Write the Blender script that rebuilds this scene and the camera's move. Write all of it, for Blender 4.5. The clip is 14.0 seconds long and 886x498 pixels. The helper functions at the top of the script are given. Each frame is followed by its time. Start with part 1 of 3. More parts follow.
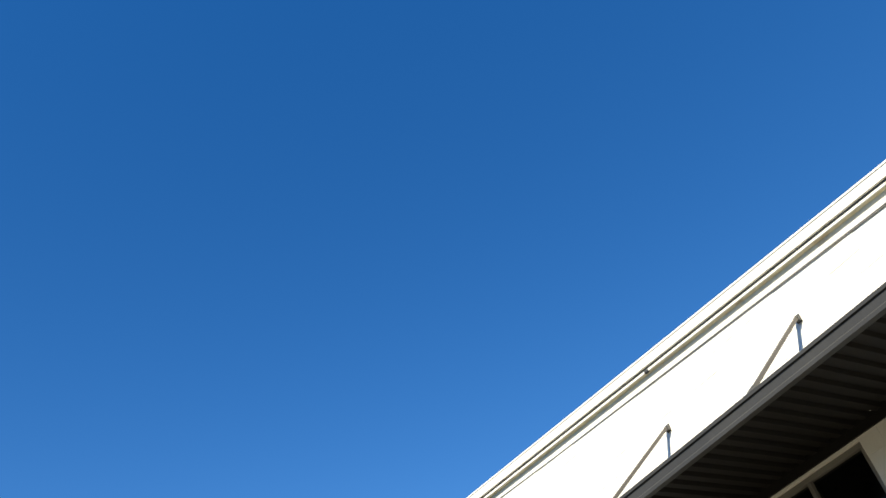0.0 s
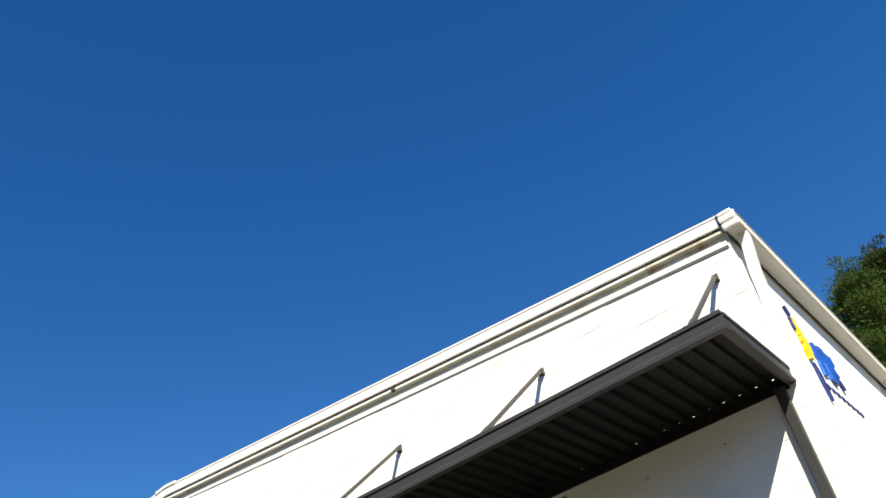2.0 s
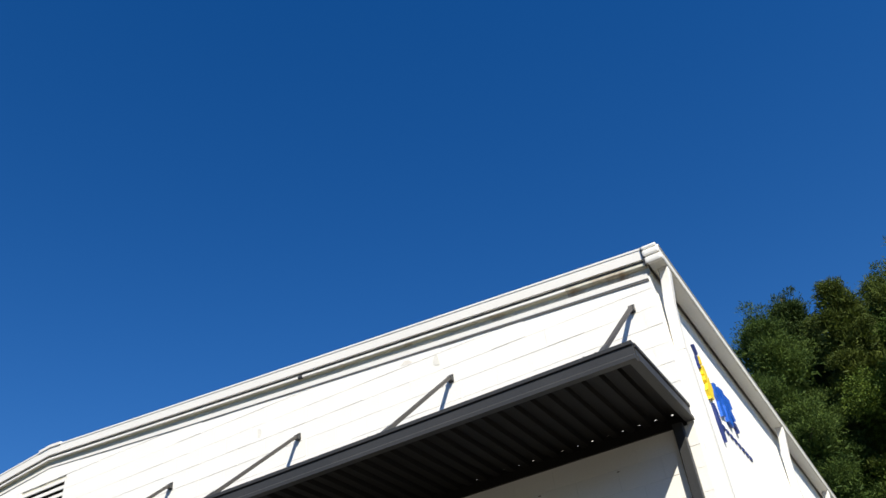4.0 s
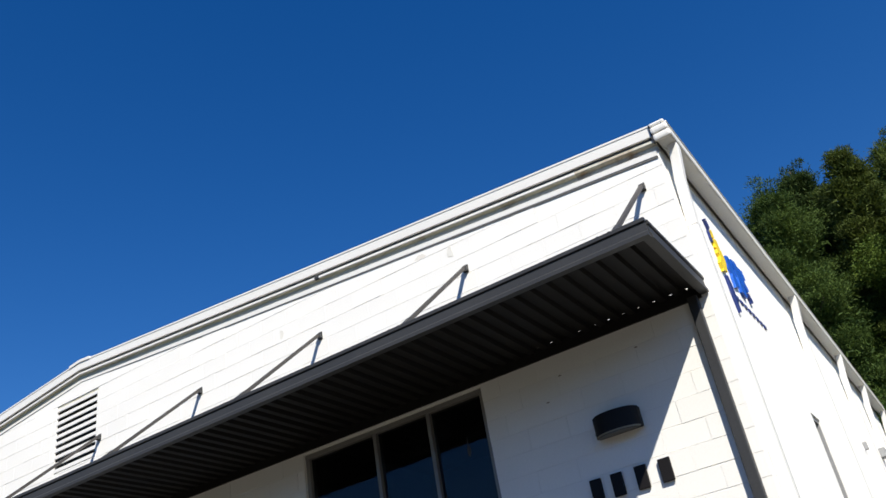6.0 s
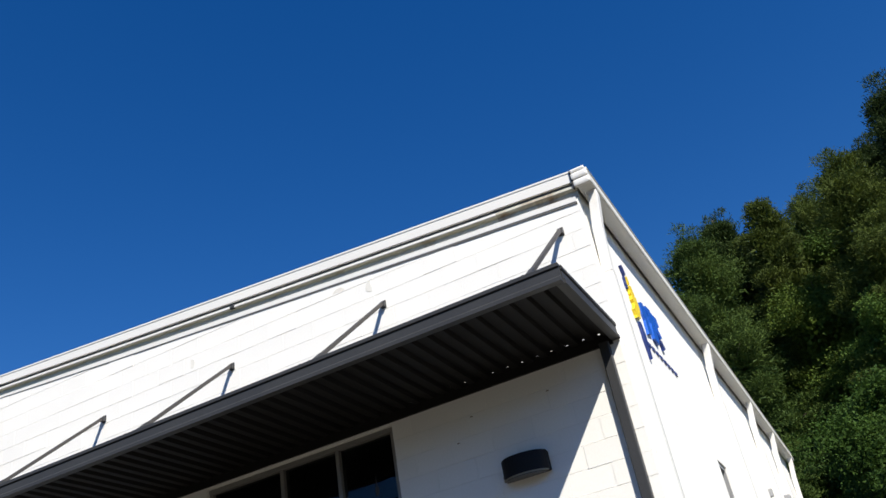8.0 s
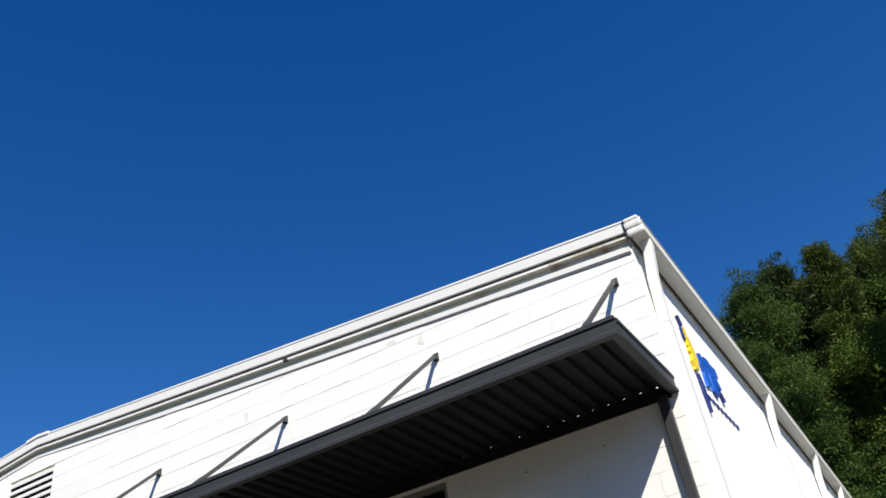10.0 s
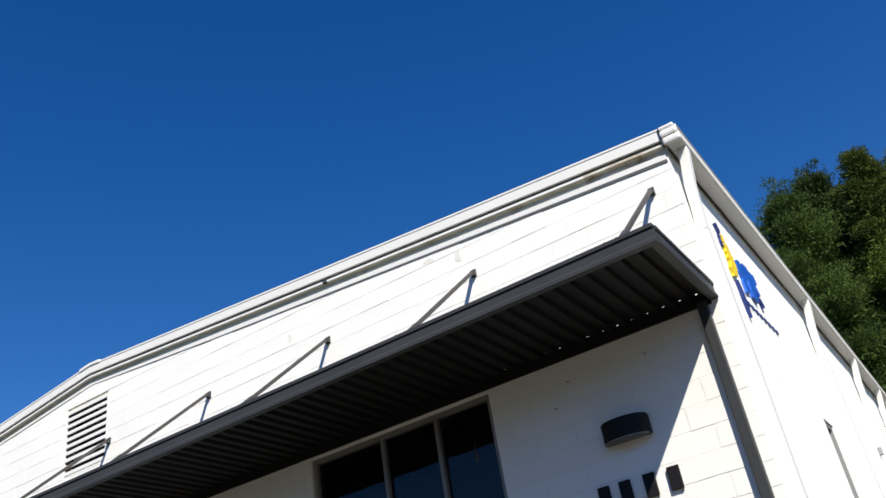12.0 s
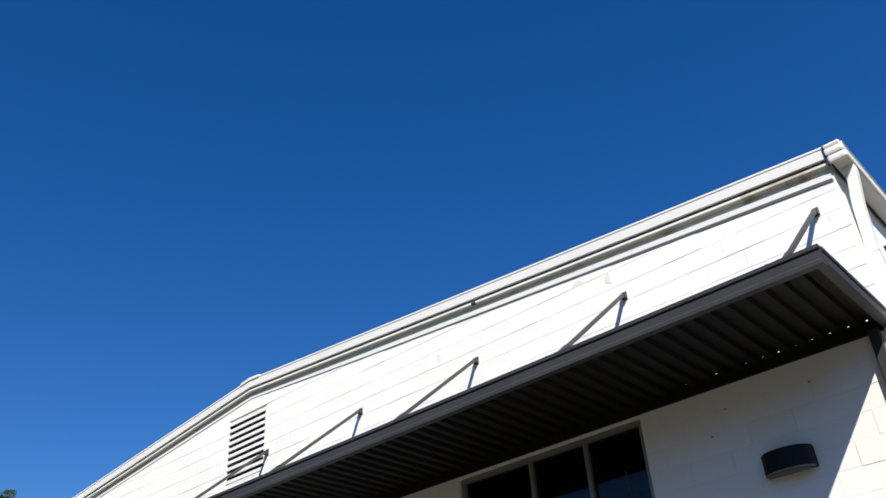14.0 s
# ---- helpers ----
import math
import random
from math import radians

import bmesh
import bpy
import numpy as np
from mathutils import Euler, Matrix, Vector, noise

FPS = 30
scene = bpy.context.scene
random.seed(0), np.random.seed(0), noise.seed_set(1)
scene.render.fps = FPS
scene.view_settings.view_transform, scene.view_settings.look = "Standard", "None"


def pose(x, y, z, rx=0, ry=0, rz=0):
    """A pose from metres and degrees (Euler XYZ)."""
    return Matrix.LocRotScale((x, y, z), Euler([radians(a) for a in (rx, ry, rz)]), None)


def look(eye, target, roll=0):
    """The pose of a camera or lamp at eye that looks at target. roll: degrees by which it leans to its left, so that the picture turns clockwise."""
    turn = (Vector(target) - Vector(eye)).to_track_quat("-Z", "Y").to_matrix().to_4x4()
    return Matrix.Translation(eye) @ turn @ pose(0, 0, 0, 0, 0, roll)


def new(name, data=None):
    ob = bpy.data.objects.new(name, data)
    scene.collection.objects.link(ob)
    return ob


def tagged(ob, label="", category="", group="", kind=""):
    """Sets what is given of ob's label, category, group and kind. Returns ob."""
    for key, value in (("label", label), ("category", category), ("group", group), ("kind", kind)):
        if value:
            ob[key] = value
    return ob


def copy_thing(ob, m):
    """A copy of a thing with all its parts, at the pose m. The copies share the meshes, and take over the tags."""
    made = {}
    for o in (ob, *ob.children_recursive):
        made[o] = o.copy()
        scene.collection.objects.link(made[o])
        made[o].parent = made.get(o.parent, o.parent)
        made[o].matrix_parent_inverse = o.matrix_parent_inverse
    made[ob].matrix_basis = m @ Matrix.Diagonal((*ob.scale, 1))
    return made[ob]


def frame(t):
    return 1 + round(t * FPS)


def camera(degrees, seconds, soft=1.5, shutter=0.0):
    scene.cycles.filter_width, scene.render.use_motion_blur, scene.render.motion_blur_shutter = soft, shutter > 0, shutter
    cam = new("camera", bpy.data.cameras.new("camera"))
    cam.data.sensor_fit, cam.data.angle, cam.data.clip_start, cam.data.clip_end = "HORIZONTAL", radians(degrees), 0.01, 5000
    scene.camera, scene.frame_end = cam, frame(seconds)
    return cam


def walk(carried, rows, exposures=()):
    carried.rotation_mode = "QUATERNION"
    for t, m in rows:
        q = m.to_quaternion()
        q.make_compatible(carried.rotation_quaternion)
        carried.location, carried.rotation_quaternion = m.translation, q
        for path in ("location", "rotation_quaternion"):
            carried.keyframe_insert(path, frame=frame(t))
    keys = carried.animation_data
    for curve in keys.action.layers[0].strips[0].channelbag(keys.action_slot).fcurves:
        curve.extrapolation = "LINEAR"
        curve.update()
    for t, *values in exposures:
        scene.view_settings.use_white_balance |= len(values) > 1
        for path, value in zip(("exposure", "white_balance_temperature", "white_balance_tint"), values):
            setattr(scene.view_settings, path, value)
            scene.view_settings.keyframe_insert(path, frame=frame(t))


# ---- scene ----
H = 5.85            # height of the reference block course above the ground
TILT, TILT_FAR = 0.0785, 0.104   # slopes of the gable roof on either side of the ridge
RIDGE = -8.68        # x of the ridge line


def ray_pose(x, y, z, yaw, pitch, roll):
    return pose(x, y, z, 90 + pitch, 0, yaw) @ pose(0, 0, 0, 0, 0, roll)


cam = camera(54.56, 14.0)
PATH = [
    (0.0, 1.417, -7.209, 1.504, 50.69, 41.10, -14.96),
    (0.2, 1.390, -7.207, 1.504, 49.80, 38.04, -12.27),
    (0.5, 1.389, -7.208, 1.512, 48.09, 38.36, -10.89),
    (0.7, 1.365, -7.215, 1.516, 45.04, 38.46, -12.02),
    (1.0, 1.393, -7.247, 1.524, 44.71, 37.28, -11.57),
    (1.2, 1.411, -7.272, 1.519, 43.99, 36.31, -11.42),
    (1.5, 1.390, -7.241, 1.572, 38.10, 35.18, -10.15),
    (1.7, 1.379, -7.229, 1.579, 34.32, 35.78, -10.98),
    (2.0, 1.393, -7.226, 1.581, 32.37, 37.49, -12.11),
    (2.2, 1.391, -7.217, 1.596, 31.47, 38.13, -12.18),
    (2.5, 1.391, -7.221, 1.609, 30.17, 37.64, -12.46),
    (2.7, 1.402, -7.208, 1.613, 29.31, 37.56, -12.02),
    (4.8, 1.358, -7.205, 1.616, 27.65, 35.52, -3.50),
    (5.0, 1.338, -7.212, 1.609, 29.80, 35.37, -0.91),
    (5.2, 1.313, -7.203, 1.593, 31.13, 33.71, -1.17),
    (5.5, 1.295, -7.228, 1.546, 34.52, 32.70, -2.29),
    (5.7, 1.316, -7.218, 1.559, 32.80, 32.95, -5.37),
    (6.0, 1.348, -7.201, 1.574, 28.31, 29.81, -10.56),
    (6.2, 1.361, -7.186, 1.578, 29.07, 30.04, -9.64),
    (6.5, 1.384, -7.205, 1.557, 28.17, 31.25, -7.99),
    (6.7, 1.434, -7.170, 1.579, 25.66, 31.35, -9.19),
    (7.0, 1.443, -7.154, 1.590, 24.77, 31.10, -10.47),
    (7.2, 1.445, -7.127, 1.610, 24.38, 30.50, -10.41),
    (7.5, 1.466, -7.132, 1.611, 23.59, 31.12, -11.03),
    (7.7, 1.465, -7.119, 1.610, 22.74, 30.79, -10.84),
    (9.8, 1.478, -7.142, 1.674, 22.85, 34.98, -10.23),
    (10.0, 1.454, -7.129, 1.679, 25.93, 34.70, -9.68),
    (10.2, 1.451, -7.131, 1.673, 26.71, 33.68, -10.75),
    (10.5, 1.429, -7.140, 1.663, 28.73, 35.16, -8.94),
    (10.7, 1.439, -7.141, 1.656, 28.93, 35.10, -10.48),
    (11.0, 1.440, -7.141, 1.647, 28.90, 34.27, -10.06),
    (11.2, 1.436, -7.148, 1.641, 28.39, 33.45, -10.64),
    (11.5, 1.405, -7.145, 1.640, 28.79, 32.21, -9.07),
    (11.7, 1.407, -7.151, 1.630, 29.35, 32.61, -10.68),
    (12.0, 1.393, -7.142, 1.627, 29.33, 30.00, -10.07),
    (12.2, 1.394, -7.168, 1.618, 32.56, 30.13, -8.69),
    (12.5, 1.379, -7.188, 1.612, 32.90, 29.09, -8.93),
    (12.7, 1.378, -7.238, 1.587, 36.05, 30.10, -8.06),
    (12.8, 1.360, -7.239, 1.585, 36.11, 30.02, -7.67),
    (13.0, 1.343, -7.221, 1.591, 37.13, 30.97, -6.92),
    (13.2, 1.355, -7.260, 1.576, 38.95, 31.65, -4.60),
    (13.5, 1.340, -7.235, 1.591, 38.63, 32.04, -4.74),
    (13.7, 1.344, -7.251, 1.574, 38.23, 32.45, -5.83),
    (14.0, 1.338, -7.225, 1.578, 39.99, 32.80, -4.17),
]
EXPOSURE = [(0.0, 1.28, 7900, 4), (1.0, 1.24, 7800, 5), (2.0, 0.93, 7500, 7), (2.7, 0.82, 7200, 9), (4.8, 0.5, 6600, 8), (6.5, 0.5, 6500, 10), (14.0, 0.5, 6500, 10)]
walk(cam, [(t, ray_pose(*r)) for t, *r in PATH], EXPOSURE)

# ---- light ----
SUN_WAY = Vector((1.085, -1.0, 1.435)).normalized()
world = bpy.data.worlds.new("world")
scene.world = world
world.use_nodes = True
wn, wl = world.node_tree.nodes, world.node_tree.links
wn.clear()
sky = wn.new("ShaderNodeTexSky")
sky.sky_type, sky.sun_disc = "NISHITA", False
sky.sun_elevation = math.asin(SUN_WAY.z)
sky.sun_rotation = math.atan2(SUN_WAY.x, SUN_WAY.y)
sky.altitude, sky.air_density, sky.dust_density, sky.ozone_density = 0, 1.0, 0.0, 3.0
rich = wn.new("ShaderNodeHueSaturation")
rich.inputs["Hue"].default_value = 0.512
rich.inputs["Saturation"].default_value = 1.37
back = wn.new("ShaderNodeBackground")
back.inputs["Strength"].default_value = 0.088
wout = wn.new("ShaderNodeOutputWorld")
wl.new(sky.outputs[0], rich.inputs["Color"])
wl.new(rich.outputs[0], back.inputs["Color"])
wl.new(back.outputs[0], wout.inputs["Surface"])
sun = new("sun", bpy.data.lights.new("sun", "SUN"))
sun.data.energy, sun.data.angle, sun.data.color = 5.0, radians(0.5), (1.0, 0.955, 0.86)
sun.matrix_world = look(SUN_WAY * 60, (0, 0, 0))


# ---- materials ----
def material(name, base, rough=0.6, metal=0.0, spread=0.12, fine=60.0, coarse=1.3, bump=0.15, stain=None, stain_at=0.62, each=0.0, spec=0.5):
    """A surface with grain and stains at two scales; each: how far one piece differs from the next."""
    m = bpy.data.materials.new(name)
    m.use_nodes = True
    nt = m.node_tree
    n, l = nt.nodes, nt.links
    b = n["Principled BSDF"]
    b.inputs["Roughness"].default_value, b.inputs["Metallic"].default_value = rough, metal
    b.inputs["Specular IOR Level"].default_value = spec
    geo = n.new("ShaderNodeTexCoord")

    def cloud(scale, detail=4):
        t = n.new("ShaderNodeTexNoise")
        t.inputs["Scale"].default_value, t.inputs["Detail"].default_value = scale, detail
        l.new(geo.outputs["Object"], t.inputs["Vector"])
        return t.outputs["Fac"]

    small, large = cloud(fine), cloud(coarse, 5)
    total = n.new("ShaderNodeMath")
    total.operation = "ADD"
    l.new(small, total.inputs[0])
    l.new(large, total.inputs[1])
    ramp = n.new("ShaderNodeMapRange")
    ramp.inputs["From Min"].default_value, ramp.inputs["From Max"].default_value = 0.6, 1.4
    ramp.inputs["To Min"].default_value, ramp.inputs["To Max"].default_value = 1 - spread, 1 + spread * 0.6
    l.new(total.outputs[0], ramp.inputs["Value"])
    last = ramp.outputs["Result"]
    if each:
        info = n.new("ShaderNodeObjectInfo")
        r2 = n.new("ShaderNodeMapRange")
        r2.inputs["To Min"].default_value, r2.inputs["To Max"].default_value = 1 - each, 1 + each * 0.5
        l.new(info.outputs["Random"], r2.inputs["Value"])
        mul = n.new("ShaderNodeMath")
        mul.operation = "MULTIPLY"
        l.new(last, mul.inputs[0])
        l.new(r2.outputs["Result"], mul.inputs[1])
        last = mul.outputs[0]
    tone = n.new("ShaderNodeVectorMath")
    tone.operation = "SCALE"
    tone.inputs[0].default_value = base
    l.new(last, tone.inputs["Scale"])
    colour = tone.outputs["Vector"]
    if stain:
        s = n.new("ShaderNodeMapRange")
        s.inputs["From Min"].default_value, s.inputs["From Max"].default_value = stain_at, stain_at + 0.15
        l.new(cloud(2.7, 8), s.inputs["Value"])
        mix = n.new("ShaderNodeMix")
        mix.data_type = "RGBA"
        mix.inputs["B"].default_value = (*stain, 1)
        l.new(s.outputs["Result"], mix.inputs["Factor"])
        l.new(colour, mix.inputs["A"])
        colour = mix.outputs["Result"]
    l.new(colour, b.inputs["Base Color"])
    if bump:
        bp = n.new("ShaderNodeBump")
        bp.inputs["Strength"].default_value, bp.inputs["Distance"].default_value = bump, 0.004
        l.new(small, bp.inputs["Height"])
        l.new(bp.outputs["Normal"], b.inputs["Normal"])
    rr = n.new("ShaderNodeMapRange")
    rr.inputs["To Min"].default_value, rr.inputs["To Max"].default_value = max(rough - 0.1, 0.02), min(rough + 0.12, 1)
    l.new(large, rr.inputs["Value"])
    l.new(rr.outputs["Result"], b.inputs["Roughness"])
    return m


BLOCK = material("painted_block", (0.88, 0.858, 0.81), 0.7, 0, 0.05, 55, 1.1, 0.22, (0.74, 0.72, 0.645), 0.66, 0.015)
MORTAR = material("painted_joint", (0.82, 0.80, 0.75), 0.85, 0, 0.1, 120, 2.0, 0.3)
TRIM = material("white_metal", (0.79, 0.77, 0.725), 0.42, 0, 0.05, 40, 0.9, 0.05, (0.62, 0.58, 0.48), 0.68)
SOFFIT = material("cream_soffit", (0.68, 0.64, 0.50), 0.6, 0, 0.12, 30, 1.2, 0.1, (0.34, 0.22, 0.10), 0.64)
RUSTY = material("rust_streaked_trim", (0.62, 0.60, 0.50), 0.6, 0, 0.12, 30, 1.2, 0.1, (0.26, 0.13, 0.04), 0.45)
# the recess under the rake board has its shade put into this colour
GAP_SHADE = material("gap_shade_grey", (0.07, 0.07, 0.068), 0.7, 0, 0.15, 40, 1.5, 0.05)
# dark grey that paints in the shadow line below the frieze
FRIEZE_SHADOW = material("frieze_shadow_grey", (0.17, 0.165, 0.155), 0.7, 0, 0.15, 40, 1.5, 0.05)
GUTTER = material("grey_gutter", (0.70, 0.68, 0.62), 0.5, 0, 0.08, 30, 1.0, 0.05, (0.38, 0.35, 0.29), 0.66)
BRONZE = material("dark_bronze_paint", (0.042, 0.0425, 0.0435), 0.48, 0, 0.16, 50, 1.6, 0.06, (0.085, 0.078, 0.072), 0.64, spec=0.35)
# bronze made lighter: bounce from the white wall is in the rod colour
ROD = material("bounce_lit_bronze_rod", (0.064, 0.059, 0.056), 0.55, 0, 0.16, 50, 1.6, 0.06, spec=0.3)
# far darker than the channels: shade below the awning is in this colour
DECK = material("deck_underside_shade", (0.0132, 0.0120, 0.0110), 0.62, 0, 0.25, 40, 1.4, 0.06, spec=0.2)
SEALANT = material("black_sealant", (0.03, 0.03, 0.032), 0.6, 0, 0.2, 70, 3.0, 0.2)
ALU = material("aluminium_frame", (0.27, 0.255, 0.235), 0.5, 0.3, 0.08, 50, 1.5, 0.05)
GREY = material("grey_paint", (0.30, 0.30, 0.30), 0.55, 0, 0.12, 50, 1.5, 0.1)
# near black: the dimness of rooms and hollows is put into this colour
DARK = material("interior_shade", (0.03, 0.03, 0.033), 0.9, 0, 0.2, 8, 1.0, 0.0)
BLACK = material("black_plastic", (0.013, 0.0115, 0.0115), 0.5, 0, 0.15, 60, 2.0, 0.05, spec=0.18)
LENS = material("milky_lens", (0.05, 0.048, 0.044), 0.3, 0, 0.05, 60, 2.0, 0.03)
RIM = material("cream_rim", (0.20, 0.18, 0.13), 0.5, 0, 0.08, 60, 2.0, 0.03)
PATCH = material("filler_patch", (0.77, 0.745, 0.68), 0.8, 0, 0.12, 45, 9.0, 0.2, (0.62, 0.55, 0.49), 0.58)
RUST = material("rusty_steel", (0.24, 0.17, 0.11), 0.8, 0, 0.3, 90, 6.0, 0.2)
PALE_MARK = material("pale_mark_grey", (0.06, 0.06, 0.063), 0.8, 0, 0.3, 60, 9.0, 0.0)
YELLOW = material("yellow_sign_paint", (0.85, 0.62, 0.02), 0.4, 0, 0.08, 40, 1.5, 0.05)
BLUE = material("blue_sign_paint", (0.009, 0.10, 0.50), 0.4, 0, 0.1, 40, 1.5, 0.05)
NAVY = material("navy_sign_paint", (0.012, 0.03, 0.16), 0.4, 0, 0.1, 40, 1.5, 0.05)
ASPHALT = material("asphalt", (0.064, 0.055, 0.040), 0.9, 0, 0.25, 45, 0.35, 0.6)
BARK = material("bark", (0.075, 0.058, 0.042), 0.9, 0, 0.35, 22, 2.0, 0.8)
ROOFING = material("roof_sheet", (0.45, 0.45, 0.44), 0.5, 0.2, 0.1, 20, 0.8, 0.05)


def leaf_material(name, a, b):
    m = bpy.data.materials.new(name)
    m.use_nodes = True
    n, l = m.node_tree.nodes, m.node_tree.links
    p = n["Principled BSDF"]
    p.inputs["Roughness"].default_value = 0.7
    p.inputs["Specular IOR Level"].default_value = 0.15
    geo = n.new("ShaderNodeNewGeometry")
    mix = n.new("ShaderNodeMix")
    mix.data_type = "RGBA"
    mix.inputs["A"].default_value, mix.inputs["B"].default_value = (*a, 1), (*b, 1)
    tex, co = n.new("ShaderNodeTexNoise"), n.new("ShaderNodeTexCoord")
    tex.inputs["Scale"].default_value = 0.8
    l.new(co.outputs["Object"], tex.inputs["Vector"])
    add = n.new("ShaderNodeMath")
    add.operation = "MULTIPLY_ADD"
    add.inputs[1].default_value, add.inputs[2].default_value = 0.6, -0.1
    l.new(geo.outputs["Random Per Island"], add.inputs[0])
    sm = n.new("ShaderNodeMath")
    sm.use_clamp = True
    l.new(add.outputs[0], sm.inputs[0])
    l.new(tex.outputs["Fac"], sm.inputs[1])
    l.new(sm.outputs[0], mix.inputs["Factor"])
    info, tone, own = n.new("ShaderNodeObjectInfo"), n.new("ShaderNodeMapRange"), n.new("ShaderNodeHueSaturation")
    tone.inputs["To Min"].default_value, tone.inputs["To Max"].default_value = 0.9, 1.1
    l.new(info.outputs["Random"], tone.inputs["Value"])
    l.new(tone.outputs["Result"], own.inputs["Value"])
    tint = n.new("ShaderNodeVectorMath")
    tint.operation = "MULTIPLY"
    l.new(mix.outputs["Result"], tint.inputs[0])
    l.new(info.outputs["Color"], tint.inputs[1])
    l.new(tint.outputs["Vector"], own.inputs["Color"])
    l.new(own.outputs["Color"], p.inputs["Base Color"])
    thin = n.new("ShaderNodeBsdfTranslucent")
    l.new(own.outputs["Color"], thin.inputs["Color"])
    both = n.new("ShaderNodeMixShader")
    both.inputs["Fac"].default_value = 0.25
    l.new(p.outputs[0], both.inputs[1])
    l.new(thin.outputs[0], both.inputs[2])
    l.new(both.outputs[0], n["Material Output"].inputs["Surface"])
    return m


PINE = leaf_material("pine_needles", (0.011, 0.032, 0.012), (0.066, 0.100, 0.022))
LEAF = leaf_material("broad_leaves", (0.015, 0.044, 0.010), (0.072, 0.120, 0.022))


def glass_material():
    m = bpy.data.materials.new("dark_glass")
    m.use_nodes = True
    p = m.node_tree.nodes["Principled BSDF"]
    p.inputs["Base Color"].default_value = (0.35, 0.38, 0.40, 1)
    p.inputs["Roughness"].default_value = 0.02
    p.inputs["IOR"].default_value = 1.34
    p.inputs["Transmission Weight"].default_value = 1.0
    return m


GLASS = glass_material()


# ---- builders ----
def finish(bm, name, mat, parent=None, label="", smooth=False):
    me = bpy.data.meshes.new(name)
    bmesh.ops.recalc_face_normals(bm, faces=bm.faces)
    bm.to_mesh(me)
    bm.free()
    for f in me.polygons:
        f.use_smooth = smooth
    me.materials.append(mat)
    ob = new(name, me)
    ob.parent = parent
    if label:
        ob["label"] = label
    return ob


def part(name, bm, mat, parent, label="", smooth=False):
    return finish(bm, name, mat, parent, label, smooth)


def empty(name, at=(0, 0, 0)):
    e = new(name)
    e.location = at
    e.empty_display_size = 0.1
    return e


def box(bm, x0, x1, y0, y1, z0, z1, bevel=0.0):
    r = bmesh.ops.create_cube(bm, size=1)
    vs = r["verts"]
    for v in vs:
        v.co = Vector(((x0 + x1) / 2 + v.co.x * (x1 - x0), (y0 + y1) / 2 + v.co.y * (y1 - y0), (z0 + z1) / 2 + v.co.z * (z1 - z0)))
    if bevel:
        es = {e for v in vs for e in v.link_edges}
        bmesh.ops.bevel(bm, geom=list(es), offset=bevel, segments=2, affect="EDGES", profile=0.6)
    return bm


def boxed(*a, **k):
    return box(bmesh.new(), *a, **k)


def sweep(bm, profile, p0, p1, side, up):
    """A closed profile of (a, b) pairs, drawn along p0 to p1; a runs along side, b along up."""
    p0, p1, side, up = Vector(p0), Vector(p1), Vector(side), Vector(up)
    rings = [[bm.verts.new(p + side * a + up * b) for a, b in profile] for p in (p0, p1)]
    k = len(profile)
    for i in range(k):
        bm.faces.new((rings[0][i], rings[0][(i + 1) % k], rings[1][(i + 1) % k], rings[1][i]))
    bm.faces.new(rings[0])
    bm.faces.new(rings[1])
    return bm


def tube(bm, points, radii, seg=8):
    """A round bar through points."""
    rings = []
    for i, p in enumerate(points):
        p = Vector(p)
        d = (Vector(points[min(i + 1, len(points) - 1)]) - Vector(points[max(i - 1, 0)])).normalized()
        s = d.orthogonal().normalized()
        u = d.cross(s)
        rings.append([bm.verts.new(p + (s * math.cos(a) + u * math.sin(a)) * radii[i]) for a in (2 * math.pi * j / seg for j in range(seg))])
    for a, b in zip(rings, rings[1:]):
        for j in range(seg):
            bm.faces.new((a[j], a[(j + 1) % seg], b[(j + 1) % seg], b[j]))
    bm.faces.new(rings[0])
    bm.faces.new(rings[-1])
    return bm


def roof_z(x):
    """Top of the rake board over x."""
    top = H + 0.643 + TILT * (0.143 - max(x, RIDGE))
    return top - TILT_FAR * max(RIDGE - x, 0)


# ---- ground ----
bm = bmesh.new()
bmesh.ops.create_grid(bm, x_segments=60, y_segments=60, size=900)
tagged(finish(bm, "ground", ASPHALT), "grey worn asphalt yard reaching to the horizon", "ground", kind="structure")

# ---- walls ----
LEFT, DEPTH = 2 * RIDGE, 13.6
WIN = (-4.735, -2.405, H - 4.2, H - 1.257)       # x0, x1, z0, z1
VENT = (-9.21, -8.31, H - 0.18, H + 0.81)
SIDE_WIN = (3.45, 3.95, H - 3.2, H - 1.60)      # y0, y1, z0, z1
wall_front = empty("wall_front")
tagged(wall_front, "white painted concrete block front wall with a low gable", "wall", kind="structure")
wall_side = empty("wall_side")
tagged(wall_side, "white painted concrete block side wall in full sun", "wall", kind="structure")


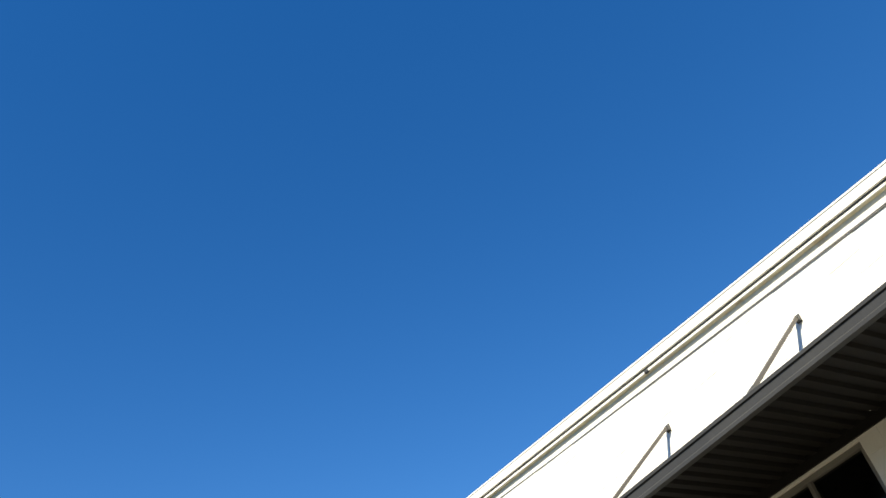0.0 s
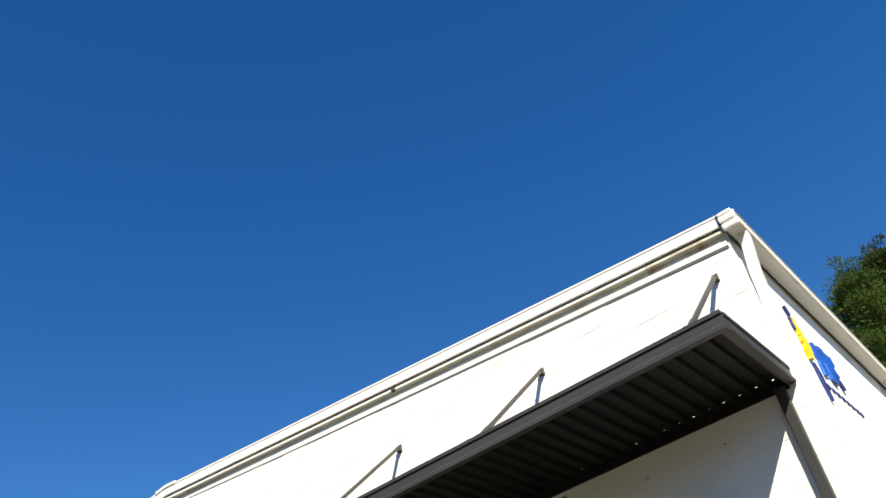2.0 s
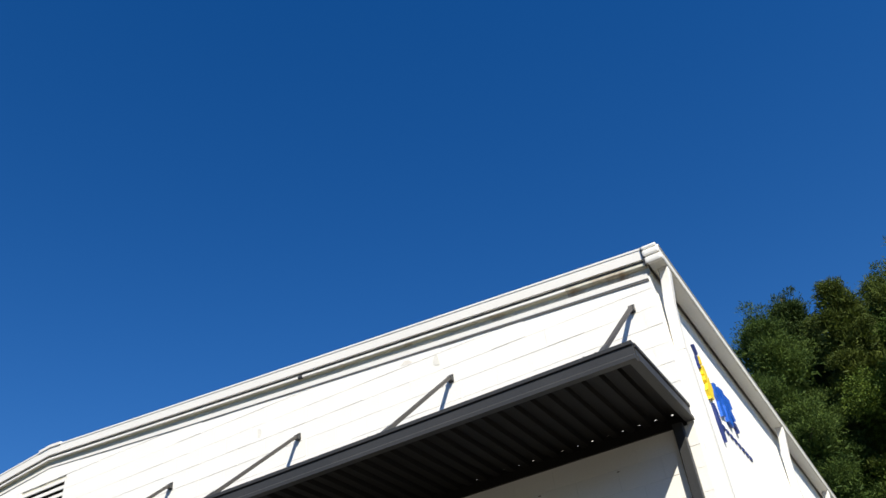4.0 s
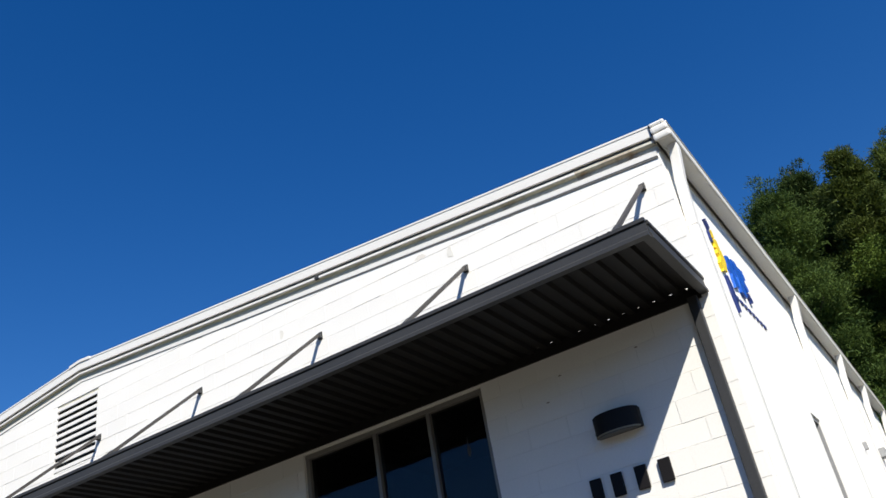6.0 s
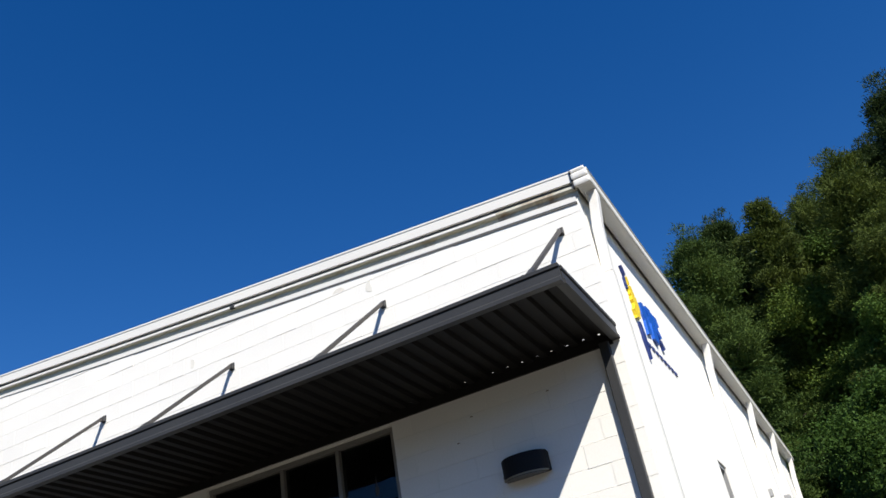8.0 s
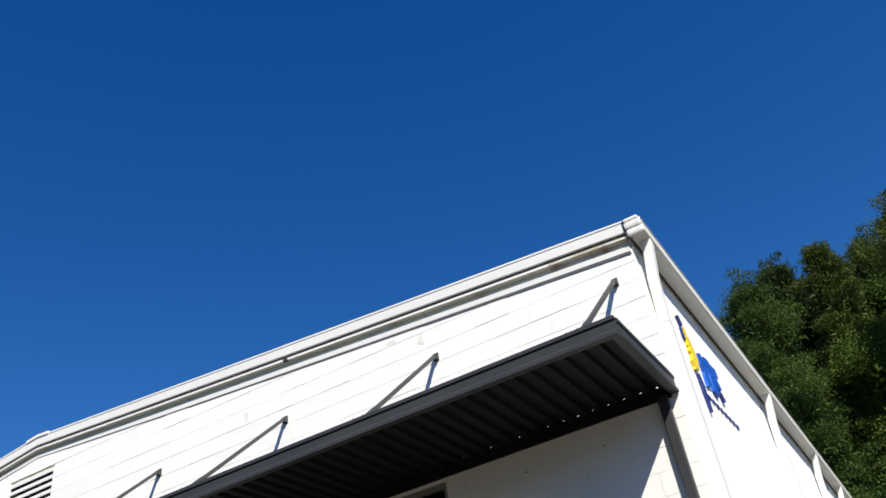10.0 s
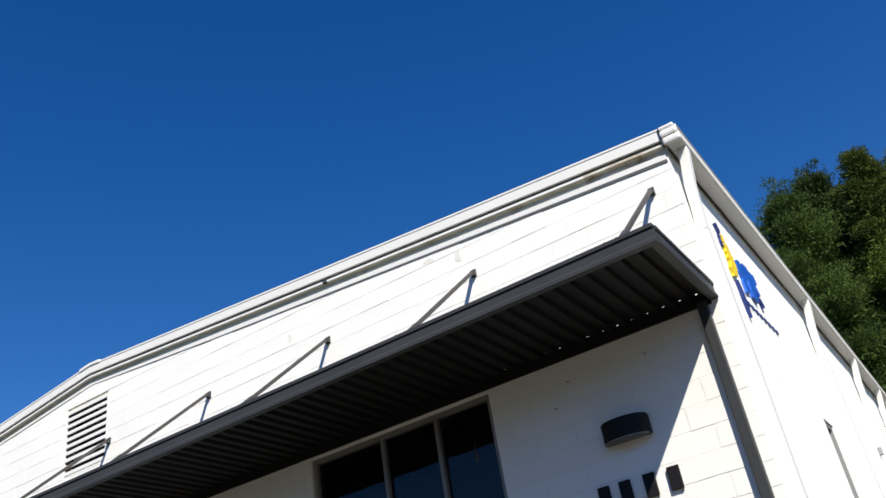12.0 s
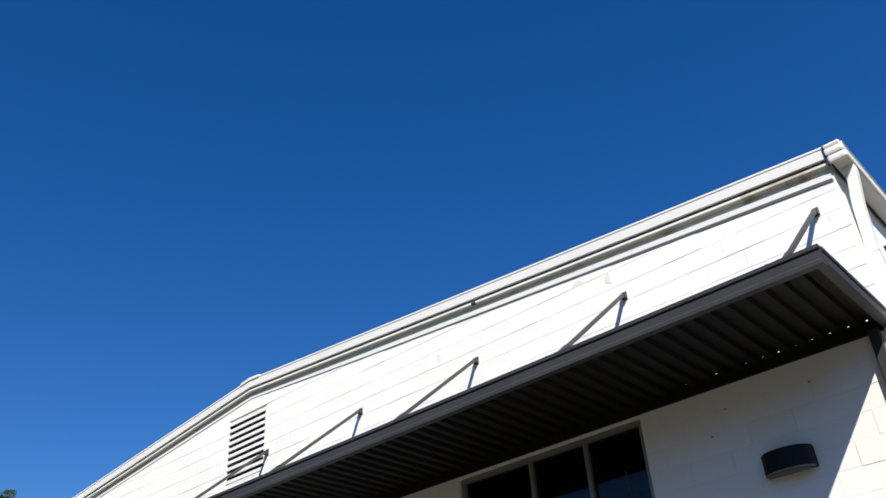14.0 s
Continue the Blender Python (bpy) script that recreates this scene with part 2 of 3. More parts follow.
def core_front():
    """The wall behind the block faces, with the openings cut through."""
    bm = bmesh.new()
    y0, y1 = 0.0032, 0.2

    def slab(x0, x1, z0, z1=None):
        v = []
        for y in (y0, y1):
            ta = z1 if z1 is not None else roof_z(x0) - 0.05
            tb = z1 if z1 is not None else roof_z(x1) - 0.05
            v.append([bm.verts.new(c) for c in ((x0, y, z0), (x1, y, z0), (x1, y, tb), (x0, y, ta))])
        a, b = v
        bm.faces.new(a)
        bm.faces.new(b[::-1])
        for i in range(4):
            bm.faces.new((a[i], a[(i + 1) % 4], b[(i + 1) % 4], b[i]))

    slab(LEFT, VENT[0], 0)
    slab(VENT[0], RIDGE, VENT[3])
    slab(RIDGE, VENT[1], VENT[3])
    slab(VENT[0], VENT[1], 0, VENT[2])
    slab(VENT[1], WIN[0], 0)
    slab(WIN[0], WIN[1], WIN[3])
    slab(WIN[0], WIN[1], 0, WIN[2])
    slab(WIN[1], -0.004, 0)
    return bm


part("mortar", core_front(), MORTAR, wall_front)
bm = bmesh.new()
SX, TOP = -0.0008, H + 0.50
for y0, y1, z0, z1 in ((0.2, SIDE_WIN[0], 0, TOP), (SIDE_WIN[1], DEPTH, 0, TOP), (SIDE_WIN[0], SIDE_WIN[1], 0, SIDE_WIN[2]), (SIDE_WIN[0], SIDE_WIN[1], SIDE_WIN[3], TOP)):
    box(bm, SX - 0.2, SX, y0, y1, z0, z1)
part("mortar", bm, MORTAR, wall_side)
bm = boxed(LEFT, -0.2, DEPTH - 0.2, DEPTH, 0, H + 0.42)
tagged(finish(bm, "wall_back", BLOCK), "plain block wall closing the far end of the building", "wall", kind="structure")
bm = boxed(LEFT, LEFT + 0.2, 0.2, DEPTH - 0.2, 0, H + 0.42)
tagged(finish(bm, "wall_far_side", BLOCK), "plain block wall closing the other side of the building", "wall", kind="structure")

# ---- roof and rake trim ----
roof = empty("roof")
tagged(roof, "low pitched gable roof with white metal rake boards", "roof", kind="structure")
bm = bmesh.new()
for a, b in ((LEFT - 0.2, RIDGE), (RIDGE, 0.15)):
    za, zb = roof_z(a) - 0.02, roof_z(b) - 0.02
    sec = [(a, za), (b, zb), (b, zb - 0.06), (a, za - 0.06)]
    f = [bm.verts.new((x, -0.029, z)) for x, z in sec]
    g = [bm.verts.new((x, DEPTH, z)) for x, z in sec]
    bm.faces.new(f)
    bm.faces.new(g[::-1])
    for i in range(4):
        bm.faces.new((f[i], f[(i + 1) % 4], g[(i + 1) % 4], g[i]))
part("roof_sheet", bm, ROOFING, roof)


def raked(name, mat, profile, x0, x1, label="", last=None):
    """A board following the roof line from x0 to x1; profile in (y, height under the roof line), last: the profile at x1."""
    bm = bmesh.new()
    rings = [[bm.verts.new((x, y, roof_z(x) + dz)) for y, dz in p] for x, p in ((x0, profile), (x1, last or profile))]
    k = len(profile)
    for i in range(k):
        bm.faces.new((rings[0][i], rings[0][(i + 1) % k], rings[1][(i + 1) % k], rings[1][i]))
    bm.faces.new(rings[0])
    bm.faces.new(rings[1])
    return part(name, bm, mat, roof, label)


FASCIA = [(-0.044, 0.0), (-0.058, -0.010), (-0.058, -0.030), (-0.052, -0.036), (-0.052, -0.142), (-0.046, -0.147), (-0.030, -0.147), (-0.030, 0.0)]
DRIP = [(-0.031, -0.1475), (-0.031, -0.186), (-0.020, -0.186), (-0.020, -0.1475)]
LIP = [(-0.044, -0.185), (-0.049, -0.189), (-0.050, -0.214), (-0.045, -0.219), (-0.018, -0.219), (-0.018, -0.185)]
UNDER = [(-0.017, -0.188), (-0.041, -0.2195), (-0.006, -0.225), (-0.0038, -0.230), (-0.0038, -0.302), (-0.001, -0.302), (-0.001, -0.168)]
def frieze_at(low, out):
    """The white board under the soffit: its lower edge and how far it stands out."""
    return [(-out + 0.002, -0.286), (-out, -0.288), (-out, low + 0.003), (-out + 0.002, low), (-0.0012, low), (-0.0012, -0.3025), (-0.0042, -0.3025), (-0.0042, -0.286)]


FRIEZE_THIN, FRIEZE_WIDE = frieze_at(-0.318, 0.0072), frieze_at(-0.348, 0.0185)
FRIEZE_MID = frieze_at(-0.344, 0.0100)
# strips added under the frieze to deepen its shadow, thinner towards the ridge
SHADOW_MID = [(-0.0080, -0.3442), (-0.0080, -0.3490), (-0.0012, -0.3490), (-0.0012, -0.3442)]
SHADOW_THIN = [(-0.0060, -0.3182), (-0.0060, -0.3215), (-0.0012, -0.3215), (-0.0012, -0.3182)]
SHADOW_WIDE = [(-0.0120, -0.3482), (-0.0120, -0.3660), (-0.0012, -0.3660), (-0.0012, -0.3482)]
for x0, x1 in ((LEFT - 0.2, RIDGE), (RIDGE, 0.02)):
    raked("rake_board", TRIM, FASCIA, x0, x1)
    raked("drip_gap", GAP_SHADE, DRIP, x0, x1, "recessed strip with the gap shade in its dark colour")
    end = min(x1, -0.85)
    raked("rake_lip", TRIM, LIP, x0, end)
    raked("soffit", SOFFIT, UNDER, x0, end, "cream soffit board")

BEND = -6.2
for x0, x1, board, board_end, strip, strip_end in ((LEFT - 0.2, RIDGE, FRIEZE_THIN, FRIEZE_THIN, SHADOW_THIN, SHADOW_THIN), (RIDGE, BEND, FRIEZE_THIN, FRIEZE_MID, SHADOW_THIN, SHADOW_MID),
                                                   (BEND, -0.012, FRIEZE_MID, FRIEZE_WIDE, SHADOW_MID, SHADOW_WIDE)):
    raked("frieze", TRIM, board, x0, x1, last=board_end)
    raked("flashing", FRIEZE_SHADOW, strip, x0, x1, "narrow grey strip deepening the shadow under the frieze", strip_end)

raked("rake_lip", RUSTY, LIP, -0.85, 0.02, "white lip with brown rust streaks")
raked("soffit", RUSTY, UNDER, -0.85, 0.02, "cream soffit board with brown rust streaks")
raked("seam", SEALANT, [(-0.0515, -0.19), (-0.0520, -0.215), (-0.045, -0.2225), (-0.02, -0.2225), (-0.02, -0.19)], -4.30, -4.235, "dark joint in the rake trim")
# ridge cap
bm = bmesh.new()
for s in (-1, 1):
    a, b = RIDGE, RIDGE + s * 0.22
    rings = [[bm.verts.new((x, y, roof_z(x) + dz)) for y, dz in ((-0.066, 0.011), (-0.066, -0.03), (0.4, 0.002), (0.4, 0.011))] for x in (a, b)]
    for i in range(4):
        bm.faces.new((rings[0][i], rings[0][(i + 1) % 4], rings[1][(i + 1) % 4], rings[1][i]))
    bm.faces.new(rings[0])
    bm.faces.new(rings[1])
part("ridge_cap", bm, TRIM, roof)

# ---- side gutter ----
GX0, GX1, GZ0, GZ1 = 0.035, 0.20, H + 0.45, H + 0.632
gutter = empty("gutter", (0.1, 0, GZ0))
tagged(gutter, "long pale grey metal box gutter along the eave", "gutter")
prof = [(GX0, GZ0), (GX1 - 0.034, GZ0), (GX1 - 0.018, GZ0 + 0.008), (GX1 - 0.012, GZ0 + 0.03), (GX1 - 0.030, GZ1 - 0.03), (GX1 - 0.018, GZ1 - 0.012), (GX1 - 0.024, GZ1), (GX0, GZ1)]
part("trough", sweep(bmesh.new(), prof, (-0.1, -0.028, -GZ0), (-0.1, DEPTH + 0.1, -GZ0), (1, 0, 0), (0, 0, 1)), GUTTER, gutter)
part("end_cap", boxed(-0.085, 0.088, -0.078, -0.025, -0.014, 0.060, bevel=0.022), TRIM, gutter, "white rounded lower corner cap")
part("end_cap", boxed(-0.092, 0.082, -0.084, -0.025, 0.067, 0.141, bevel=0.022), TRIM, gutter, "white rounded middle corner cap")
part("end_cap", boxed(-0.088, 0.066, -0.082, -0.025, 0.147, 0.188, bevel=0.018), TRIM, gutter, "white rounded upper corner cap")
part("seam", boxed(-0.100, -0.084, -0.066, -0.028, -0.02, 0.186), SEALANT, gutter, "dark joint between rake board and cap")
DS_Y = [0.17, 5.14, 8.5, 10.9, 13.35]


def downspout(y):
    e = empty("downspout", (0, y, 0))
    w = 0.05
    prof = [(-w, -0.044), (-w + 0.006, -0.051), (w - 0.006, -0.051), (w, -0.044), (w, 0.038), (w - 0.008, 0.046), (-w + 0.008, 0.046), (-w, 0.038)]
    k = len(prof)
    bm = bmesh.new()
    rings = []
    for px, pz in ((0.128, GZ0 + 0.01), (0.128, GZ0 - 0.07), (0.122, GZ0 - 0.11), (0.080, GZ0 - 0.42), (0.058, GZ0 - 0.80), (0.053, GZ0 - 0.87), (0.053, 0.02)):
        rings.append([bm.verts.new((px + b, a, pz)) for a, b in prof])
    for a, b in zip(rings, rings[1:]):
        for i in range(k):
            bm.faces.new((a[i], a[(i + 1) % k], b[(i + 1) % k], b[i]))
    bm.faces.new(rings[0])
    bm.faces.new(rings[-1])
    part("pipe", bm, TRIM, e)
    part("coupling", boxed(0.001, 0.1015, -0.053, 0.053, GZ0 - 0.915, GZ0 - 0.875, bevel=0.003), TRIM, e)
    part("seam", boxed(0.096, 0.1005, 0.044, 0.050, 0.03, GZ0 - 0.93), GREY, e, "thin grey seam")
    for z in (0.9, 2.3):
        part("strap", boxed(0.002, 0.104, -0.056, 0.056, z, z + 0.025, bevel=0.003), TRIM, e)
    return tagged(e, "white metal downspout running down the side wall", "downspout", "downspouts along the side wall")


spout = downspout(DS_Y[0])
for y in DS_Y[1:]:
    copy_thing(spout, pose(0, y, 0))

# ---- awning ----
AX0, AX1, AY, AZ0, AZ1 = -10.6, 0.0, -1.43, H - 1.205, H - 1.045
awning = empty("awning", (AX1, 0, AZ0))
tagged(awning, "dark bronze metal awning with ribbed deck over the windows", "awning")
ox, oz = AX1, AZ0
# C-shaped channel, open inwards
CH = [(-0.014, 0), (0.055, 0), (0.055, 0.012), (0.014, 0.022), (0.014, 0.138), (0.055, 0.148), (0.055, 0.16), (-0.008, 0.16), (-0.010, 0.157), (-0.010, 0.128), (0.008, 0.123), (0.008, 0.114), (0.0, 0.110), (0.0, 0.046), (-0.012, 0.034), (-0.014, 0.030)]
part("front_channel", sweep(bmesh.new(), CH, (AX0 - ox, AY, 0), (0, AY, 0), (0, 1, 0), (0, 0, 1)), BRONZE, awning)
CH_WIDE = [(0.066 if a == 0.055 else a, b) for a, b in CH]
part("side_channel", sweep(bmesh.new(), CH_WIDE, (0, AY + 0.056, 0), (0, -0.002, 0), (-1, 0, 0), (0, 0, 1)), BRONZE, awning)
part("side_channel", sweep(bmesh.new(), CH, (AX0 - ox, AY + 0.056, 0), (AX0 - ox, -0.002, 0), (1, 0, 0), (0, 0, 1)), BRONZE, awning)
PITCH, DECK_END, RIB0, RIB1 = 0.1524, AX0, 0.058, 0.098
bm = bmesh.new()
xs, n = [], int((AX1 - DECK_END - 0.12) / PITCH)
for i in range(n):
    x = -0.06 - i * PITCH
    xs += [(x, RIB0), (x - 0.062, RIB0), (x - 0.080, RIB1), (x - PITCH + 0.018, RIB1)]
xs.append((-0.06 - n * PITCH, RIB0))
ring = [[bm.verts.new((x, y, z)) for x, z in xs] for y in (AY + 0.05, -0.032)]
for i in range(len(xs) - 1):
    bm.faces.new((ring[0][i], ring[0][i + 1], ring[1][i + 1], ring[1][i]))
part("wall_ledger", boxed(AX0 - ox + 0.06, -0.06, -0.03, -0.002, -0.026, 0.044), DECK, awning, "dark wall ledger with awning shade in its colour")
LEAKS = (0.012, 0.006, 0.0045, 0.0042, 0.002, 0.007, 0.003, 0.0026, 0.0005, 0.005, 0.003, 0.002, 0.0005, 0.006)
for i in range(n):
    x = -0.06 - i * PITCH
    top = RIB1 - (LEAKS[i] if i < len(LEAKS) else random.choice((0.0004, 0.0006, 0.0008, 0.0030)))
    mid = x - 0.107 + random.uniform(-0.01, 0.01)
    bm2 = boxed(x - PITCH + 0.001, x, -0.0315, -0.004, 0.0445, top)
    for a0, a1 in ((x - PITCH + 0.004, mid - 0.010), (mid + 0.010, x - 0.064)):
        box(bm2, a0, a1, -0.0312, -0.0045, 0.046, RIB1 - 0.0003)
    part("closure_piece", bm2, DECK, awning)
deck = part("deck", bm, DECK, awning, "ribbed dark metal deck with shade in its colour")
mod = deck.modifiers.new("thick", "SOLIDIFY")
mod.thickness = 0.0015

BR = [-0.25, -2.30, -4.33, -6.30, -8.23]


def hanger(x):
    """Tie rod from a wall plate down to the front of the awning."""
    e = empty("hanger_rod", (x, 0, H + 0.06))
    top, end = Vector((0, -0.03, 0)), Vector((0, AY + 0.03, AZ1 - H - 0.06))
    d = (end - top).normalized()
    up = d.cross(Vector((1, 0, 0)))
    bm = bmesh.new()
    sec = [(-0.017, -0.017), (0.017, -0.017), (0.017, 0.017), (-0.017, 0.017)]
    sweep(bm, sec, top, end, (1, 0, 0), up)
    part("rod", bm, ROD, e)
    plate = part("wall_plate", boxed(-0.03, 0.03, -0.010, -0.001, -0.05, 0.04, bevel=0.003), BRONZE, e)
    part("clevis", boxed(-0.028, 0.028, -0.050, -0.009, -0.045, 0.012, bevel=0.006), BRONZE, plate)
    bm = bmesh.new()
    sweep(bm, [(-0.022, -0.021), (0.022, -0.021), (0.022, 0.021), (-0.022, 0.021)], end - d * 0.16, end + d * 0.02, (1, 0, 0), up)
    foot = part("foot_bracket", bm, BRONZE, e)
    for s in (-0.05, 0.05):
        part("bolt", tube(bmesh.new(), [(s - 0.1, AY + 0.02, AZ1 - H - 0.062), (s - 0.1, AY + 0.02, AZ1 - H - 0.045)], [0.011, 0.011], 6), BLACK, foot)
    return tagged(e, "slanted dark bronze tie rod holding the awning", "tie rod", "tie rods over the awning")


rod = hanger(BR[0])
for x in BR[1:]:
    copy_thing(rod, pose(x, 0, H + 0.06))

# awning drain pipe
drain = empty("drain_pipe", (-0.138, 0, 0))
tagged(drain, "dark bronze square drain pipe from the awning", "pipe")
bm = bmesh.new()
sweep(bm, [(-0.046, -0.056), (-0.038, -0.064), (0.038, -0.064), (0.046, -0.056), (0.046, -0.010), (0.038, -0.003), (-0.038, -0.003), (-0.046, -0.010)], (0, 0, 0.02), (0, 0, AZ0 - 0.004), (1, 0, 0), (0, 1, 0))
part("pipe", bm, BRONZE, drain)
for z in (0.5, 1.9):
    part("strap", boxed(-0.075, 0.075, -0.068, -0.001, z, z + 0.03, bevel=0.003), BRONZE, drain)

# ---- window ----
window = empty("window_1", ((WIN[0] + WIN[1]) / 2, 0, WIN[2]))
tagged(window, "tall dark storefront window in grey aluminium frame", "window", kind="structure")
wx, wz = window.location.x, window.location.z


def frame_bar(x0, x1, z0, z1, y0=0.035, y1=0.14, name="mullion"):
    return part(name, boxed(x0 - wx, x1 - wx, y0, y1, z0 - wz, z1 - wz, bevel=0.004), ALU, window)


FB = 0.05
MX = [WIN[0], -3.775, -3.085, WIN[1]]
frame_bar(WIN[0] + 0.002, WIN[1] - 0.002, WIN[3] - FB, WIN[3] - 0.002, y0=0.028, name="head")
frame_bar(WIN[0] + 0.002, WIN[1] - 0.002, WIN[2] + 0.002, WIN[2] + FB, name="sill")
frame_bar(WIN[0] + 0.002, WIN[0] + FB, WIN[2] + FB, WIN[3] - FB, name="jamb")
frame_bar(WIN[1] - FB, WIN[1] - 0.002, WIN[2] + FB, WIN[3] - FB, name="jamb")
for x in MX[1:3]:
    frame_bar(x - 0.021, x + 0.021, WIN[2] + FB, WIN[3] - FB, 0.03)
TRANSOM = H - 2.075
edges = [(WIN[0] + FB, MX[1] - 0.021), (MX[1] + 0.021, MX[2] - 0.021), (MX[2] + 0.021, WIN[1] - FB)]
for i, (x0, x1) in enumerate(edges):
    spans = [(WIN[2] + FB, WIN[3] - FB)]
    if i == 0:
        frame_bar(x0, x1, TRANSOM - 0.025, TRANSOM + 0.025, 0.04, name="transom")
        spans = [(WIN[2] + FB, TRANSOM - 0.025), (TRANSOM + 0.025, WIN[3] - FB)]
    for z0, z1 in spans:
        pane = part("pane", boxed(x0 - wx, x1 - wx, 0.08, 0.088, z0 - wz, z1 - wz), GLASS, window, "dark reflecting glass pane")
        pane.visible_shadow = False
# pale narrow mark on the pane, a thin stem widening lower down
bm = bmesh.new()
out = [(0.004 + (0.022 * math.sin(math.pi * min((f - 0.4) / 0.6, 1)) if f > 0.4 else 0.004 * f), 0.20 * (0.5 - f)) for f in (i / 14 for i in range(15))]
edge = [(a, b) for a, b in out] + [(-a * 0.8, b) for a, b in reversed(out)]
fa, fb = [[bm.verts.new((a - 2.70 - wx, y, b + H - 1.77 - wz)) for a, b in edge] for y in (0.0785, 0.0797)]
bm.faces.new(fa)
bm.faces.new(fb[::-1])
for i in range(len(edge)):
    bm.faces.new((fa[i], fa[(i + 1) % len(edge)], fb[(i + 1) % len(edge)], fb[i]))
part("smudge", bm, PALE_MARK, pane, "pale narrow mark on the glass")
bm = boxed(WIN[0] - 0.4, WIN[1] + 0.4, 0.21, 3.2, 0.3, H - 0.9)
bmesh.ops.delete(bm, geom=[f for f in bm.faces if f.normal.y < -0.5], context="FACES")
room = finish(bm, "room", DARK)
tagged(room, "plain room with its dimness put into near-black walls", "room", kind="structure")

# ---- gable vent ----
vent = empty("gable_vent", (VENT[0], 0, VENT[2]))
tagged(vent, "white louvred vent with dark gaps in the gable", "vent")
vw, vh = VENT[1] - VENT[0], VENT[3] - VENT[2]
# open-fronted liner, coloured near black for the shade between the slats
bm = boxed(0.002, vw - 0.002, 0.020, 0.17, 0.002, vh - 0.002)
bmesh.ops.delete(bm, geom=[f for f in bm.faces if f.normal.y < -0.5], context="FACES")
part("liner", bm, DARK, vent, "near-black liner in place of shade behind the slats")
# cream where the sides are white: the head's shade is in its colour
part("frame_top", boxed(0.001, vw - 0.001, 0.012, 0.018, vh - 0.050, vh - 0.001), SOFFIT, vent, "head board with its shade put into the cream colour")
part("frame_side", boxed(0.001, 0.016, 0.001, 0.018, 0.001, vh - 0.050), TRIM, vent)
part("frame_side", boxed(vw - 0.016, vw - 0.001, 0.001, 0.018, 0.001, vh - 0.050), TRIM, vent)
N_SLAT = 10
for i in range(N_SLAT):
    z = vh * (i + 0.40) / N_SLAT
    bm = bmesh.new()
    sweep(bm, [(0.000, -0.024), (0.004, -0.029), (0.012, -0.029), (0.017, 0.024), (0.013, 0.028), (0.004, 0.025)], (0.016, 0, z), (vw - 0.016, 0, z), (0, 1, 0), (0, 0, 1))
    part("slat", bm, TRIM, vent)

# ---- wall lamp ----
lamp = empty("wall_lamp", (-1.107, 0, H - 2.152))
tagged(lamp, "black curved wall lamp with milky lens underneath", "lamp")
arc = [(0.215 * math.sin(a), -0.055 - 0.125 * math.cos(a)) for a in (radians(-90 + 180 * i / 16) for i in range(17))]
ring = [(-0.215, -0.002), *arc, (0.215, -0.002)]
bm = bmesh.new()
lo, hi = [[bm.verts.new((x, y, z)) for x, y in ring] for z in (0.0, 0.18)]
k = len(ring)
for i in range(k):
    bm.faces.new((lo[i], lo[(i + 1) % k], hi[(i + 1) % k], hi[i]))
bm.faces.new(lo)
bm.faces.new(hi)
bmesh.ops.bevel(bm, geom=[e for e in bm.edges if abs(e.verts[0].co.z - e.verts[1].co.z) < 0.01], offset=0.006, segments=2, affect="EDGES")
housing = part("housing", bm, BLACK, lamp)
bm = bmesh.new()
ring = [(x * 0.9, -0.02 + y * 0.86) for x, y in arc]
lo, hi = [[bm.verts.new((x, y, z)) for x, y in ring] for z in (-0.014, 0.001)]
k = len(ring)
for i in range(k):
    bm.faces.new((lo[i], lo[(i + 1) % k], hi[(i + 1) % k], hi[i]))
bm.faces.new(lo)
bm.faces.new(hi)
part("lens", bm, LENS, housing, "dull dark lens")
bm = bmesh.new()
lo, hi = [[bm.verts.new((x * k, y * k + (k - 1) * 0.055, z)) for k in (1.012, 0.97) for x, y in (arc[1:-1] if k > 1 else arc[-2:0:-1])] for z in (-0.008, 0.006)]
k = len(lo)
for i in range(k):
    bm.faces.new((lo[i], lo[(i + 1) % k], hi[(i + 1) % k], hi[i]))
bm.faces.new(lo)
bm.faces.new(hi)
part("rim", bm, RIM, housing, "thin cream rim round the lens")
part("screw", tube(bmesh.new(), [(-0.232, -0.03, 0.05), (-0.214, -0.03, 0.05)], [0.008, 0.008], 6), BLACK, housing)

# ---- four black bars ----
for i, x in enumerate((-1.455, -1.255, -1.03, -0.81)):
    e = boxed(-0.055, 0.055, -0.03, -0.008, 0, 0.20, bevel=0.008)
    box(e, -0.012, 0.012, -0.009, -0.001, 0.03, 0.05)
    box(e, -0.012, 0.012, -0.009, -0.001, 0.15, 0.17)
    ob = finish(e, "wall_bar", BLACK)
    ob.location = (x, 0, H - 2.665)
    tagged(ob, "raised black plain bar mounted on the block wall", "sign", "bars beside the window")

